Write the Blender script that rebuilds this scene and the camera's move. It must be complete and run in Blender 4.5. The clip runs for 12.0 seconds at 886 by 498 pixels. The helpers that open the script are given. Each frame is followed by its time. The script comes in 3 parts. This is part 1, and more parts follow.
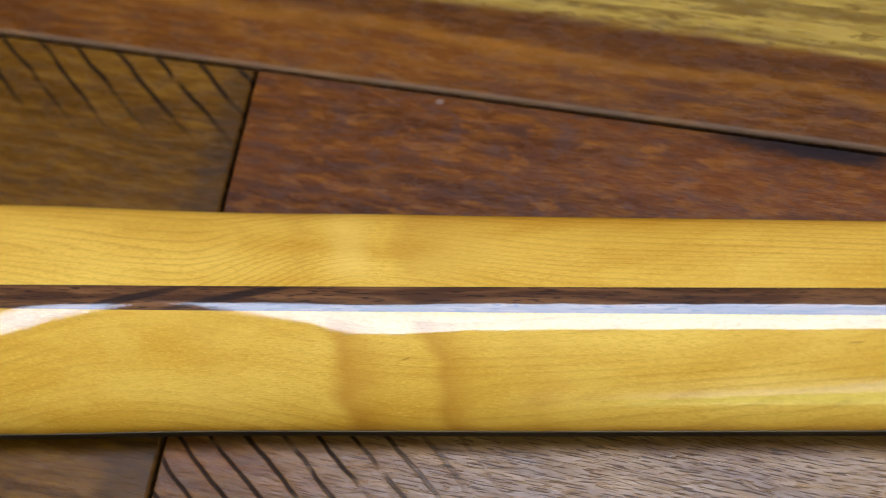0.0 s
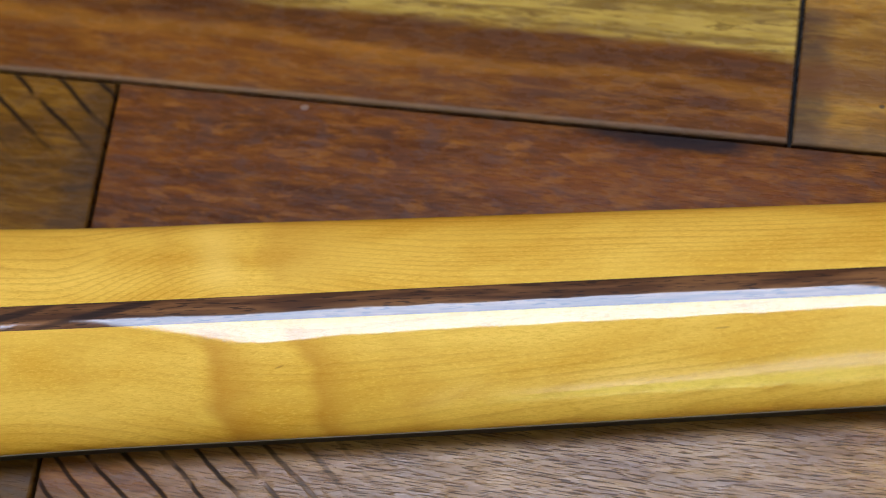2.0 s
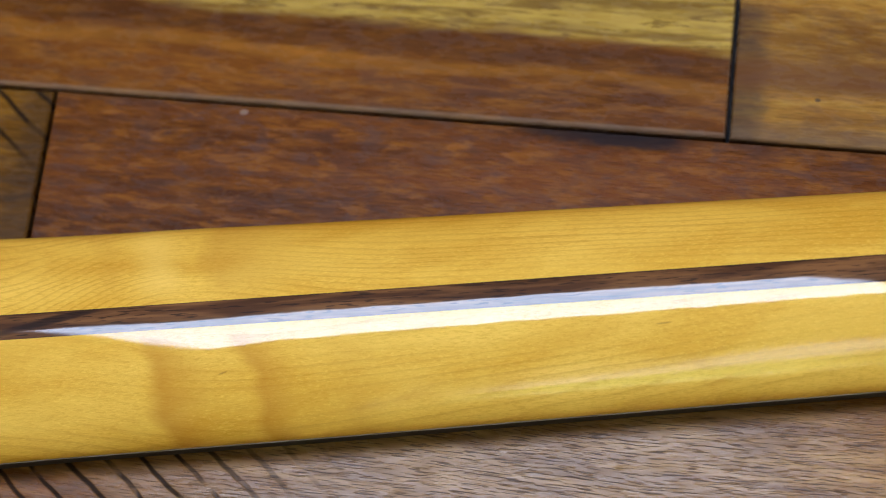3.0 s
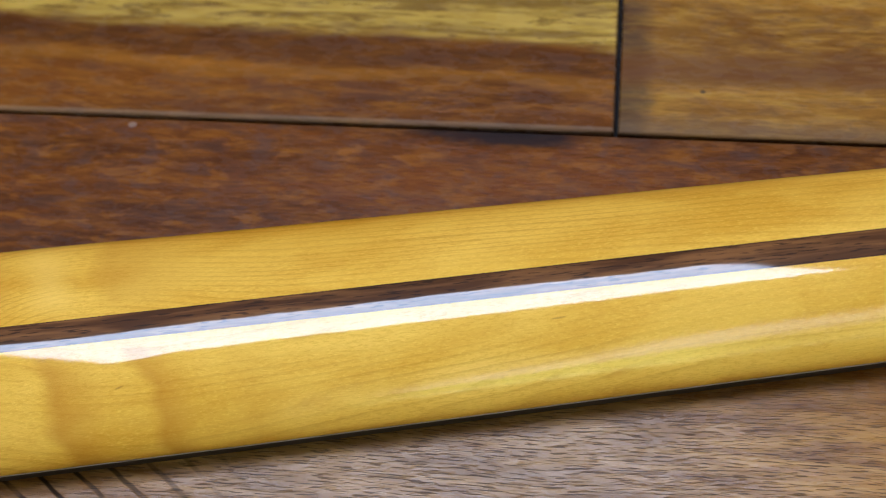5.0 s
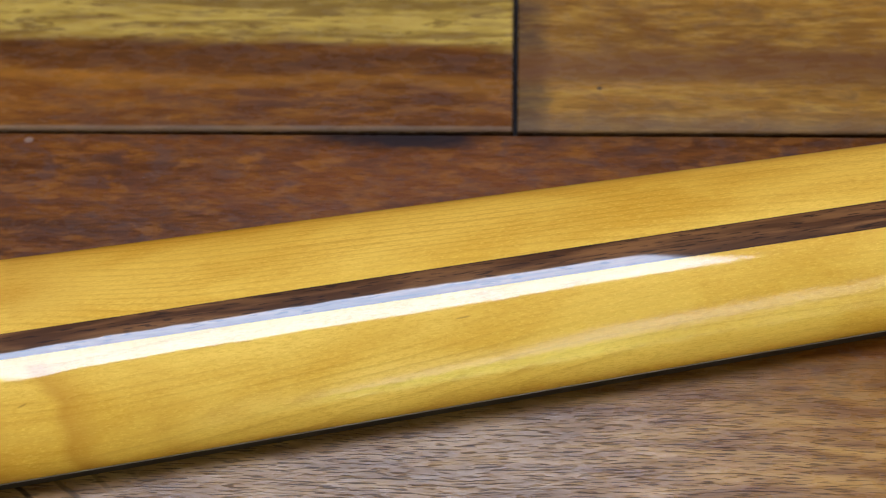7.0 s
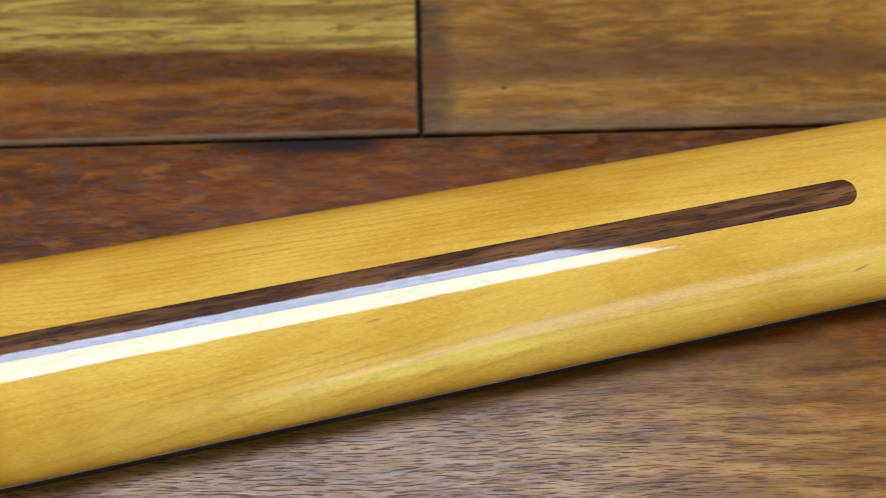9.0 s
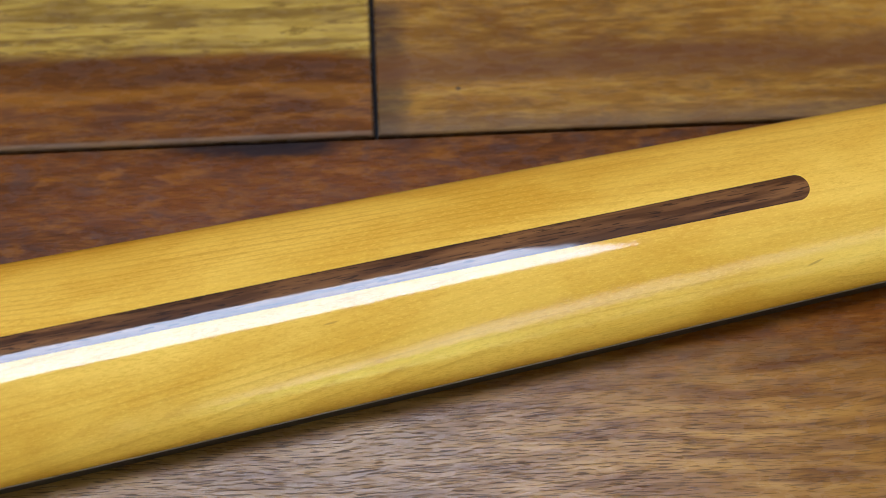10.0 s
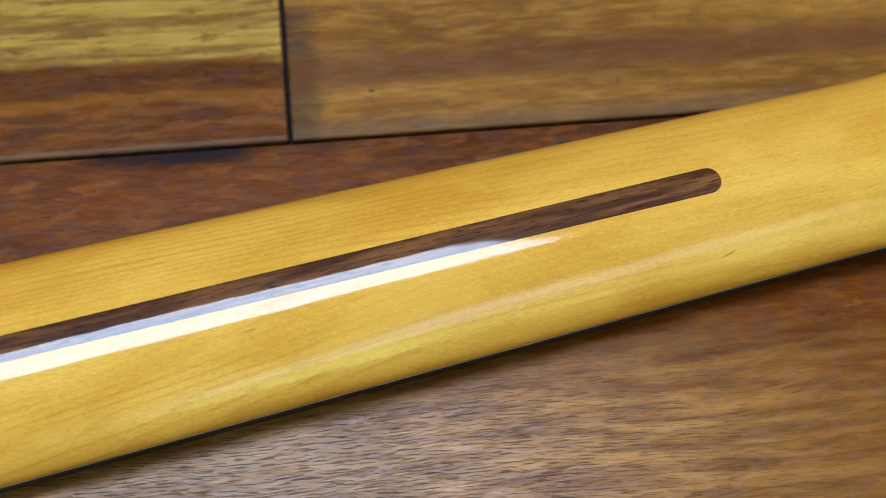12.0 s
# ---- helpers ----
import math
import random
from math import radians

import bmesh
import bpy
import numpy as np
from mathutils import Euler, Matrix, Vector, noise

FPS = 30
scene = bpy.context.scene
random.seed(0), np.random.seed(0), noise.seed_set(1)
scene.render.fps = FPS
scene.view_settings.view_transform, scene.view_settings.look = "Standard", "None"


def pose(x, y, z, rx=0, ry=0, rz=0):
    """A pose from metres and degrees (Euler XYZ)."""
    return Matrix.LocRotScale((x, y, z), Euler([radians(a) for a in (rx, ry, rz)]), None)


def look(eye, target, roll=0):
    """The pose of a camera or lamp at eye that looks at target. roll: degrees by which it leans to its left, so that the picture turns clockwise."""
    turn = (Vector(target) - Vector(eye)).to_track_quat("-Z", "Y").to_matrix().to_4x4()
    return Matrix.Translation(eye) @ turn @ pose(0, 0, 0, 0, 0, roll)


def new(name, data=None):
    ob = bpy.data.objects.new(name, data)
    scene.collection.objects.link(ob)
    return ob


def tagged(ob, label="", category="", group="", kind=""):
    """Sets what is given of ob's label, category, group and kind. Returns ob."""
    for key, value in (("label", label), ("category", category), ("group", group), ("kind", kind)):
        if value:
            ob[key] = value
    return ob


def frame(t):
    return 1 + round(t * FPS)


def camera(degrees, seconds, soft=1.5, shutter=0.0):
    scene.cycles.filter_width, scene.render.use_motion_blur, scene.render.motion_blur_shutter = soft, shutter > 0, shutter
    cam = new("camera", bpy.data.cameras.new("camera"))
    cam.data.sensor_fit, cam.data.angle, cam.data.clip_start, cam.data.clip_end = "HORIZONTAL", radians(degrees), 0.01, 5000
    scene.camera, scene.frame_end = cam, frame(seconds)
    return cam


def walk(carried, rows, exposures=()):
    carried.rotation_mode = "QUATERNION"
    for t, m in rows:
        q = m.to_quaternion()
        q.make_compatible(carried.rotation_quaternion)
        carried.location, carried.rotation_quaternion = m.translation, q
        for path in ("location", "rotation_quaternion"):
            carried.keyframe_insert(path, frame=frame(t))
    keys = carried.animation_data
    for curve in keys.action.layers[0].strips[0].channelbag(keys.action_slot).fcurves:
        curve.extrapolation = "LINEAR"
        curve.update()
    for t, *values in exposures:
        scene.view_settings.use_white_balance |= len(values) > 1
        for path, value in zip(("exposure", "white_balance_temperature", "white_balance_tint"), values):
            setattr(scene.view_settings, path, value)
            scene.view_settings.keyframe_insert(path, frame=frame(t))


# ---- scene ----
# camera: a slow pan over the back of a guitar neck lying on a plank floor
cam = camera(31.68, 12.0, soft=1.0)
PATH = [
    (0, (-0.01610, -0.14980, 0.30728), (-0.11287, -0.01597, -0.05704), -24.259),
    (1, (-0.01309, -0.14868, 0.30735), (-0.09676, -0.01231, -0.05926), -21.697),
    (2, (-0.01039, -0.14806, 0.30728), (-0.08182, -0.00936, -0.06104), -19.095),
    (3, (-0.00797, -0.14785, 0.30713), (-0.06784, -0.00696, -0.06242), -16.471),
    (4, (-0.00577, -0.14796, 0.30691), (-0.05464, -0.00504, -0.06347), -13.845),
    (5, (-0.00375, -0.14828, 0.30669), (-0.04205, -0.00351, -0.06423), -11.234),
    (6, (-0.00188, -0.14873, 0.30647), (-0.02995, -0.00235, -0.06472), -8.657),
    (7, (-0.00010, -0.14920, 0.30632), (-0.01825, -0.00155, -0.06499), -6.132),
    (8, (0.00162, -0.14962, 0.30626), (-0.00689, -0.00111, -0.06505), -3.678),
    (9, (0.00333, -0.14987, 0.30633), (0.00416, -0.00102, -0.06494), -1.313),
    (10, (0.00508, -0.14988, 0.30657), (0.01486, -0.00128, -0.06467), 0.945),
    (11, (0.00690, -0.14954, 0.30702), (0.02519, -0.00189, -0.06429), 3.076),
    (12, (0.00883, -0.14876, 0.30770), (0.03506, -0.00283, -0.06380), 5.063),
]
walk(cam, [(t, look(eye, target, roll)) for t, eye, target, roll in PATH])
cam.data.dof.use_dof = True
cam.data.dof.focus_distance = 0.313
cam.data.dof.aperture_fstop = 10.5

# ---- daylight ----
SUN_EL, SUN_ROT = radians(48), radians(200)
world = bpy.data.worlds.new("sky")
scene.world = world
world.use_nodes = True
wn = world.node_tree.nodes
sky = wn.new("ShaderNodeTexSky")
sky.sky_type, sky.sun_disc = "NISHITA", False
sky.sun_elevation, sky.sun_rotation = SUN_EL, SUN_ROT
world.node_tree.links.new(sky.outputs[0], wn["Background"].inputs[0])
wn["Background"].inputs[1].default_value = 0.1
scene.view_settings.exposure = 0.0

# room and its openings (metres); the room stands turned against the boards
ROOM = 1.6
FLOOR = 2.05
HEIGHT = 2.4
TURN = pose(0, 0, 0, 0, 0, 10.5)
PANE_A = ((-0.695, -0.055), (0.552, -0.055), (0.372, 0.70), (-1.040, 0.70))    # skylight panes, corners in the ceiling
PANE_B = ((-1.53, -0.20), (-1.34, -0.20), (-1.083, 0.66), (-1.34, 0.66))
WINDOW = (-0.27, 1.32, 0.62, 2.30)        # x0, x1, z0, z1 in the wall behind the camera
EAST = (-0.5, 1.0, 0.55, 2.05)            # y0, y1, z0, z1 of the opening added in the east wall


def area(name, m, w, h, watts, color):
    lamp = bpy.data.lights.new(name, "AREA")
    lamp.shape, lamp.size, lamp.size_y, lamp.energy, lamp.color = "RECTANGLE", w, h, watts, color
    ob = new(name, lamp)
    ob.matrix_world = m
    return ob


# the sky above the skylight, seen through both panes
area("skylight_daylight", TURN @ pose(-0.48, 0.27, HEIGHT + 0.09), 2.14, 0.96, 133, (0.63, 0.77, 1.05))
# fill daylight from an added, unseen window in the east wall
area("east_fill_daylight", TURN @ pose(ROOM + 0.06, (EAST[0] + EAST[1]) / 2, (EAST[2] + EAST[3]) / 2, 0, 90, 0), EAST[3] - EAST[2] - 0.01, EAST[1] - EAST[0] - 0.01, 17, (1.0, 0.91, 0.78))


# ---- materials ----
class Nodes:
    """A small helper to chain shader nodes."""

    def __init__(self, name):
        self.mat = bpy.data.materials.new(name)
        self.mat.use_nodes = True
        self.t = self.mat.node_tree
        self.bsdf = self.t.nodes["Principled BSDF"]
        self.co = self.t.nodes.new("ShaderNodeTexCoord").outputs["Object"]
        sep = self.t.nodes.new("ShaderNodeSeparateXYZ")
        self.t.links.new(self.co, sep.inputs[0])
        self.x, self.y, self.z = sep.outputs
        self.dull, self.polish = 0.0, 0.0

    def put(self, value, socket):
        if isinstance(value, bpy.types.NodeSocket):
            self.t.links.new(value, socket)
        elif value is not None:
            socket.default_value = value

    def math(self, op, a, b=None, c=None, clamp=False):
        n = self.t.nodes.new("ShaderNodeMath")
        n.operation, n.use_clamp = op, clamp
        for v, k in zip((a, b, c), n.inputs):
            self.put(v, k)
        return n.outputs[0]

    def mapped(self, scale, loc=(0, 0, 0), rot=(0, 0, 0), co=None):
        n = self.t.nodes.new("ShaderNodeMapping")
        self.put(co or self.co, n.inputs[0])
        n.inputs["Location"].default_value, n.inputs["Scale"].default_value = loc, scale
        n.inputs["Rotation"].default_value = [radians(a) for a in rot]
        return n.outputs[0]

    def noise(self, scale, detail=3.0, rough=0.5, loc=(0, 0, 0), rot=(0, 0, 0), warp=0.0, co=None):
        n = self.t.nodes.new("ShaderNodeTexNoise")
        self.put(self.mapped(scale, loc, rot, co), n.inputs["Vector"])
        n.inputs["Scale"].default_value, n.inputs["Detail"].default_value = 1.0, detail
        n.inputs["Roughness"].default_value, n.inputs["Distortion"].default_value = rough, warp
        return n.outputs["Fac"]

    def span(self, v, a, b, lo=0.0, hi=1.0):
        n = self.t.nodes.new("ShaderNodeMapRange")
        n.interpolation_type = "SMOOTHSTEP"
        for k, val in zip(n.inputs, (v, a, b, lo, hi)):
            self.put(val, k)
        return n.outputs[0]

    def mix(self, f, a, b, how="MIX"):
        n = self.t.nodes.new("ShaderNodeMix")
        n.data_type, n.blend_type = "RGBA", how
        self.put(f, n.inputs[0])
        for v, k in ((a, n.inputs[6]), (b, n.inputs[7])):
            self.put((*v, 1) if isinstance(v, tuple) else v, k)
        return n.outputs[2]

    def spot(self, cx, cy, rx, ry, tilt=0.0, wobble=None):
        """1 inside an elliptical mark of the wood, 0 outside, with a soft rim."""
        c, s_ = math.cos(radians(tilt)), math.sin(radians(tilt))
        dx, dy = self.math("SUBTRACT", self.x, cx), self.math("SUBTRACT", self.y, cy)
        u = self.math("ADD", self.math("MULTIPLY", dx, c / rx), self.math("MULTIPLY", dy, s_ / rx))
        v = self.math("ADD", self.math("MULTIPLY", dx, -s_ / ry), self.math("MULTIPLY", dy, c / ry))
        d = self.math("ADD", self.math("MULTIPLY", u, u), self.math("MULTIPLY", v, v))
        if wobble is not None:
            d = self.math("ADD", d, self.math("MULTIPLY", self.math("SUBTRACT", wobble, 0.5), 1.6))
        return self.span(d, 1.0, 0.15)

    def bent(self, co, amount, freq, seed):
        """Coordinates whose y swings slowly, so that what runs along the wood runs in swirls."""
        n = self.t.nodes.new("ShaderNodeVectorMath")
        n.operation = "ADD"
        sway = self.math("MULTIPLY", self.math("SUBTRACT", self.noise((freq, freq * 1.6, 1), 2, 0.5, (seed * 3, seed, 0), co=co), 0.5), amount)
        off = self.t.nodes.new("ShaderNodeCombineXYZ")
        self.put(sway, off.inputs[1])
        self.put(co, n.inputs[0])
        self.put(off.outputs[0], n.inputs[1])
        return n.outputs[0]

    def blunt(self, mask):
        """Where the wood is open or stained, it has lost its polish."""
        self.dull = self.math("MAXIMUM", self.dull, mask)
        return mask

    def bump(self, height, dist, strength=1.0):
        n = self.t.nodes.new("ShaderNodeBump")
        n.inputs["Strength"].default_value, n.inputs["Distance"].default_value = strength, dist
        self.put(height, n.inputs["Height"])
        return n.outputs[0]

    def set(self, **k):
        for name, v in k.items():
            key = name.replace("_", " ")
            self.put((*v, 1) if isinstance(v, tuple) and len(v) == 3 else v, self.bsdf.inputs[key])
        return self.mat


def maple():
    n = Nodes("lacquered_maple")
    broad = n.noise((14, 60, 60), 2, 0.5, warp=0.6)
    # growth lines: thin, along the neck, arching round the heart of the board near the heel
    arch = n.math("MULTIPLY", n.span(n.x, -0.238, -0.199), n.math("ADD", n.span(n.x, -0.150, -0.199, 0.0, 0.0075), n.span(n.x, 0.020, -0.190, 0.0, 0.0125)))
    arch = n.math("ADD", arch, n.span(n.x, -0.236, -0.290, 0.0, 0.0085))
    arch = n.math("MULTIPLY", arch, n.span(n.y, 0.026, 0.002, 0.35, 1.0))
    dip = n.math("MULTIPLY", n.span(n.x, -0.300, -0.250), n.span(n.x, -0.178, -0.250, 0.0, 0.0085))
    dip = n.math("ADD", dip, n.span(n.x, -0.200, -0.030, 0.0, 0.0130))
    lift = n.math("ADD", n.math("MULTIPLY", arch, n.span(n.y, -0.001, 0.001)), n.math("MULTIPLY", dip, n.span(n.y, 0.001, -0.001)))
    warp = n.noise((7, 16, 16), 2, 0.45, loc=(3, 1, 0))
    phase = n.math("ADD", n.math("MULTIPLY", n.math("SUBTRACT", n.y, lift), 500.0), n.math("MULTIPLY", warp, 5.0))
    phase = n.math("ADD", phase, n.math("MULTIPLY", n.noise((12, 300, 300), 2, 0.6, loc=(4, 6, 1)), 0.6))
    phase = n.math("ADD", phase, n.math("MULTIPLY", n.noise((5, 130, 130), 1, 0.5, loc=(2, 9, 4)), 3.2))
    saw = n.math("FRACT", phase)
    line = n.math("MULTIPLY", n.span(saw, 0.50, 0.94), n.span(saw, 1.0, 0.955))
    late = n.span(n.noise((4, 260, 260), 1, 0.5, loc=(8, 3, 5)), 0.30, 0.62, 0.35, 1.0)
    fade = n.span(n.noise((22, 50, 50), 2, 0.5, loc=(7, 2, 1)), 0.26, 0.56, 0.25, 1.0)
    line = n.math("MULTIPLY", n.math("MULTIPLY", line, late), n.math("MULTIPLY", fade, n.span(n.y, -0.006, 0.0, 0.85, 1.0)))
    fibre = n.noise((560, 2700, 2700), 4, 0.75)
    flake = n.noise((900, 3400, 3400), 2, 0.6, loc=(1, 5, 2), rot=(0, 0, 6))
    col = n.mix(n.span(broad, 0.3, 0.7), (0.645, 0.340, 0.038), (0.815, 0.498, 0.090))
    col = n.mix(n.math("MULTIPLY", line, n.span(n.x, -0.10, 0.0, 0.40, 0.24)), col, (0.40, 0.17, 0.008))
    col = n.mix(n.span(fibre, 0.46, 0.66, 0.0, 0.38), col, (0.48, 0.225, 0.008))
    col = n.mix(n.span(flake, 0.50, 0.72, 0.0, 0.28), col, (0.92, 0.62, 0.13))
    glow = n.noise((42, 110, 110), 3, 0.55, loc=(5, 3, 9), warp=0.4)
    col = n.mix(n.span(glow, 0.42, 0.68, 0.0, 0.24), col, (0.93, 0.62, 0.125))
    shade = n.noise((30, 95, 95), 3, 0.5, loc=(1, 7, 2), warp=0.5)
    col = n.mix(n.span(shade, 0.50, 0.72, 0.0, 0.20), col, (0.52, 0.25, 0.015))
    # curl of the figure across the neck near the heel
    wob = n.math("MULTIPLY", n.math("SUBTRACT", n.noise((30, 90, 90), 2, 0.5), 0.5), 0.012)
    xs = n.math("ADD", n.math("ADD", n.x, wob), n.math("MULTIPLY", n.y, 0.20))
    for pos, sharp, tail, amount, side in ((-0.2055, 0.0042, 0.0125, 0.66, -1), (-0.1862, 0.0040, 0.0105, 0.58, -1), (-0.236, 0.008, 0.014, 0.12, -1), (-0.168, 0.007, 0.012, 0.14, -1),
                                           (-0.190, 0.006, 0.026, 0.36, 1), (-0.214, 0.006, 0.007, 0.20, 1)):
        d = n.math("SUBTRACT", xs, pos)
        m = n.math("MULTIPLY", n.span(d, -sharp / 2, sharp / 2), n.span(d, tail, 0.0))
        where = n.span(n.y, 0.001 * side, 0.009 * side)
        col = n.mix(n.math("MULTIPLY", n.math("MULTIPLY", m, where), amount), col, (0.42, 0.17, 0.015))
    m = n.math("SUBTRACT", 1.0, n.math("MULTIPLY", n.math("ABSOLUTE", n.math("SUBTRACT", xs, -0.2005)), 1 / 0.008), clamp=True)
    col = n.mix(n.math("MULTIPLY", n.math("MULTIPLY", n.span(m, 0, 1), n.span(n.y, 0.002, 0.008)), 0.40), col, (0.98, 0.66, 0.17))
    # mineral flecks
    for cx, cy, rx, ry, tl in KNOTS:
        col = n.mix(n.math("MULTIPLY", n.spot(cx, cy, rx, ry, tl), 0.48), col, (0.22, 0.085, 0.02))
    # the bare wood is paler: the amber lacquer over it colours it, most where it is seen aslant
    col = n.mix(1.0, col, (1.12, 1.545, 5.0), "MULTIPLY")
    ripple = n.noise((45, 120, 120), 2, 0.5, loc=(2, 8, 3))
    peel = n.noise((760, 1500, 1500), 2, 0.55, loc=(6, 1, 4))
    ripple = n.math("ADD", ripple, n.math("MULTIPLY", peel, n.math("ADD", n.span(n.x, -0.13, -0.03, 0.055, 0.13), n.math("MULTIPLY", n.span(n.x, -0.15, -0.03), n.span(n.y, -0.006, -0.012, 0.0, 0.75)))))
    return n.set(Base_Color=col, Roughness=0.38, Coat_Weight=1.0, Coat_Roughness=n.span(n.x, -0.08, 0.01, 0.018, 0.085), Coat_IOR=1.42, Coat_Tint=(0.93, 0.65, 0.20), Specular_IOR_Level=n.span(n.x, -0.13, 0.0, 0.06, 0.60),
                 Coat_Normal=n.bump(ripple, 0.00006), Normal=n.bump(fibre, 0.00005))


def walnut():
    n = Nodes("lacquered_walnut")
    broad = n.noise((40, 500, 500), 3, 0.55, warp=0.5)
    pore = n.noise((260, 2900, 2900), 1, 0.4, loc=(4, 4, 4), rot=(0, 0, 2))
    diag = n.noise((45, 620, 620), 3, 0.55, rot=(0, 0, 10))
    col = n.mix(n.span(broad, 0.35, 0.68), (0.075, 0.026, 0.009), (0.215, 0.086, 0.027))
    col = n.mix(n.span(diag, 0.45, 0.7, 0.0, 0.5), col, (0.045, 0.017, 0.009))
    col = n.mix(n.span(pore, 0.59, 0.67, 0.0, 0.70), col, (0.016, 0.008, 0.006))
    # the glue line along both edges
    col = n.mix(n.span(n.math("ABSOLUTE", n.math("SUBTRACT", n.y, n.math("MULTIPLY", n.math("ADD", n.x, 0.2), 0.0008))), 0.00240, 0.00275, 0.0, 0.6), col, (0.03, 0.014, 0.008))
    # dark heartwood veins crossing the stripe near the heel
    for cx, tilt in ((-0.2465, 13), (-0.2265, 11)):
        col = n.mix(n.math("MULTIPLY", n.spot(cx, 0.0003, 0.016, 0.0011, tilt, diag), 0.85), col, (0.018, 0.008, 0.006))
    ripple = n.noise((45, 120, 120), 2, 0.5, loc=(2, 8, 3))
    return n.set(Base_Color=col, Roughness=0.4, Coat_Weight=1.0, Coat_Roughness=n.span(n.x, -0.08, 0.01, 0.018, 0.085), Coat_IOR=1.44, Specular_IOR_Level=0.06,
                 Coat_Normal=n.bump(ripple, 0.00006))


def rosewood():
    n = Nodes("dark_rosewood")
    g = n.noise((60, 900, 900), 3, 0.6)
    return n.set(Base_Color=n.mix(g, (0.014, 0.008, 0.006), (0.032, 0.017, 0.011)), Roughness=0.6)


def lacquer_rim():
    n = Nodes("grey_lacquer_rim")
    g = n.noise((90, 900, 900), 2, 0.6)
    return n.set(Base_Color=n.mix(g, (0.12, 0.09, 0.06), (0.28, 0.22, 0.16)), Roughness=0.45)


def floor_wood(name, dark, mid, pale, seed, pore=0.5, tilt=0.0, marks=None, vary=0.0, streaky=0.85, shine=0.15):
    """Oiled hardwood: long bands, soft flecks, short dark pores that follow the swirl of the grain."""
    n = Nodes(name)
    co = n.co
    if vary:
        info = n.t.nodes.new("ShaderNodeObjectInfo")
        add = n.t.nodes.new("ShaderNodeVectorMath")
        add.operation = "ADD"
        n.put(n.co, add.inputs[0])
        n.put(n.math("MULTIPLY", info.outputs["Random"], 9.0), add.inputs[1])
        co = add.outputs[0]
    L = (seed * 1.7, seed * 0.9, 0)
    n.swirled = swirl = n.bent(co, 0.0045, 15.0, seed)
    band = n.noise((7, 75, 75), 3, 0.55, L, (0, 0, tilt), 0.5, swirl)
    streak = n.noise((75, 460, 460), 4, 0.62, L, (0, 0, tilt), 0.35, swirl)
    mott = n.noise((150, 420, 420), 3, 0.6, L, (0, 0, tilt), 0.3, swirl)
    fine = n.noise((260, 2300, 2300), 2, 0.5, L, (0, 0, tilt * 1.4), 0.0, swirl)
    pores = n.span(n.noise((230, 3200, 3200), 1, 0.4, (seed, 3, 1), (0, 0, tilt), 0.0, swirl), 0.60, 0.68)
    col = n.mix(n.span(band, 0.30, 0.70), dark, mid)
    col = n.mix(n.span(streak, 0.38, 0.72, 0.0, streaky), col, pale)
    col = n.mix(n.span(mott, 0.50, 0.72, 0.0, 0.40), col, tuple(v * 0.5 for v in dark))
    col = n.mix(n.span(fine, 0.45, 0.70, 0.0, 0.35), col, tuple(v * 0.6 for v in dark))
    col = n.mix(n.blunt(n.math("MULTIPLY", pores, pore)), col, (0.018, 0.010, 0.007))
    if marks:
        col = marks(n, col)
    if vary:
        col = n.mix(n.math("MULTIPLY", info.outputs["Random"], vary), col, (0.30, 0.17, 0.06))
    rough = n.span(mott, 0.3, 0.7, 0.20, 0.34)
    h = n.math("SUBTRACT", n.math("MULTIPLY", fine, -0.35), n.math("MULTIPLY", pores, pore * 1.2))
    h = n.math("SUBTRACT", h, n.math("MULTIPLY", n.dull, 1.2))
    wave = n.noise((16, 40, 40), 2, 0.5, (seed, 0, 0))
    h = n.math("ADD", h, n.math("MULTIPLY", wave, 3.0))
    gloss = n.math("MULTIPLY", n.math("ADD", n.math("MULTIPLY", n.polish, 0.11), shine), n.math("SUBTRACT", 1.0, n.math("MULTIPLY", n.dull, 0.92)))
    return n.set(Base_Color=col, Roughness=rough, Specular_IOR_Level=gloss, Normal=n.bump(h, 0.00009))


def saw_streaks(n, col, freq, angle, curve, mask, amount):
    """Dark slanting streaks in the wood, thick and thin."""
    c, s_ = math.cos(radians(angle)), math.sin(radians(angle))
    u = n.math("ADD", n.math("MULTIPLY", n.x, c), n.math("MULTIPLY", n.y, s_))
    u = n.math("ADD", u, n.math("MULTIPLY", n.math("MULTIPLY", n.y, n.y), curve))
    u = n.math("ADD", u, n.math("MULTIPLY", n.noise((38, 38, 38), 3, 0.55), 0.0042))
    w = n.math("SINE", n.math("MULTIPLY", u, freq))
    brk = n.span(n.noise((130, 60, 60), 2, 0.5, (5, 5, 0)), 0.30, 0.50)
    w = n.math("MULTIPLY", n.math("MULTIPLY", n.span(w, 0.74, 0.99), brk), mask)
    return n.mix(n.blunt(n.math("MULTIPLY", w, amount)), col, (0.012, 0.007, 0.005))


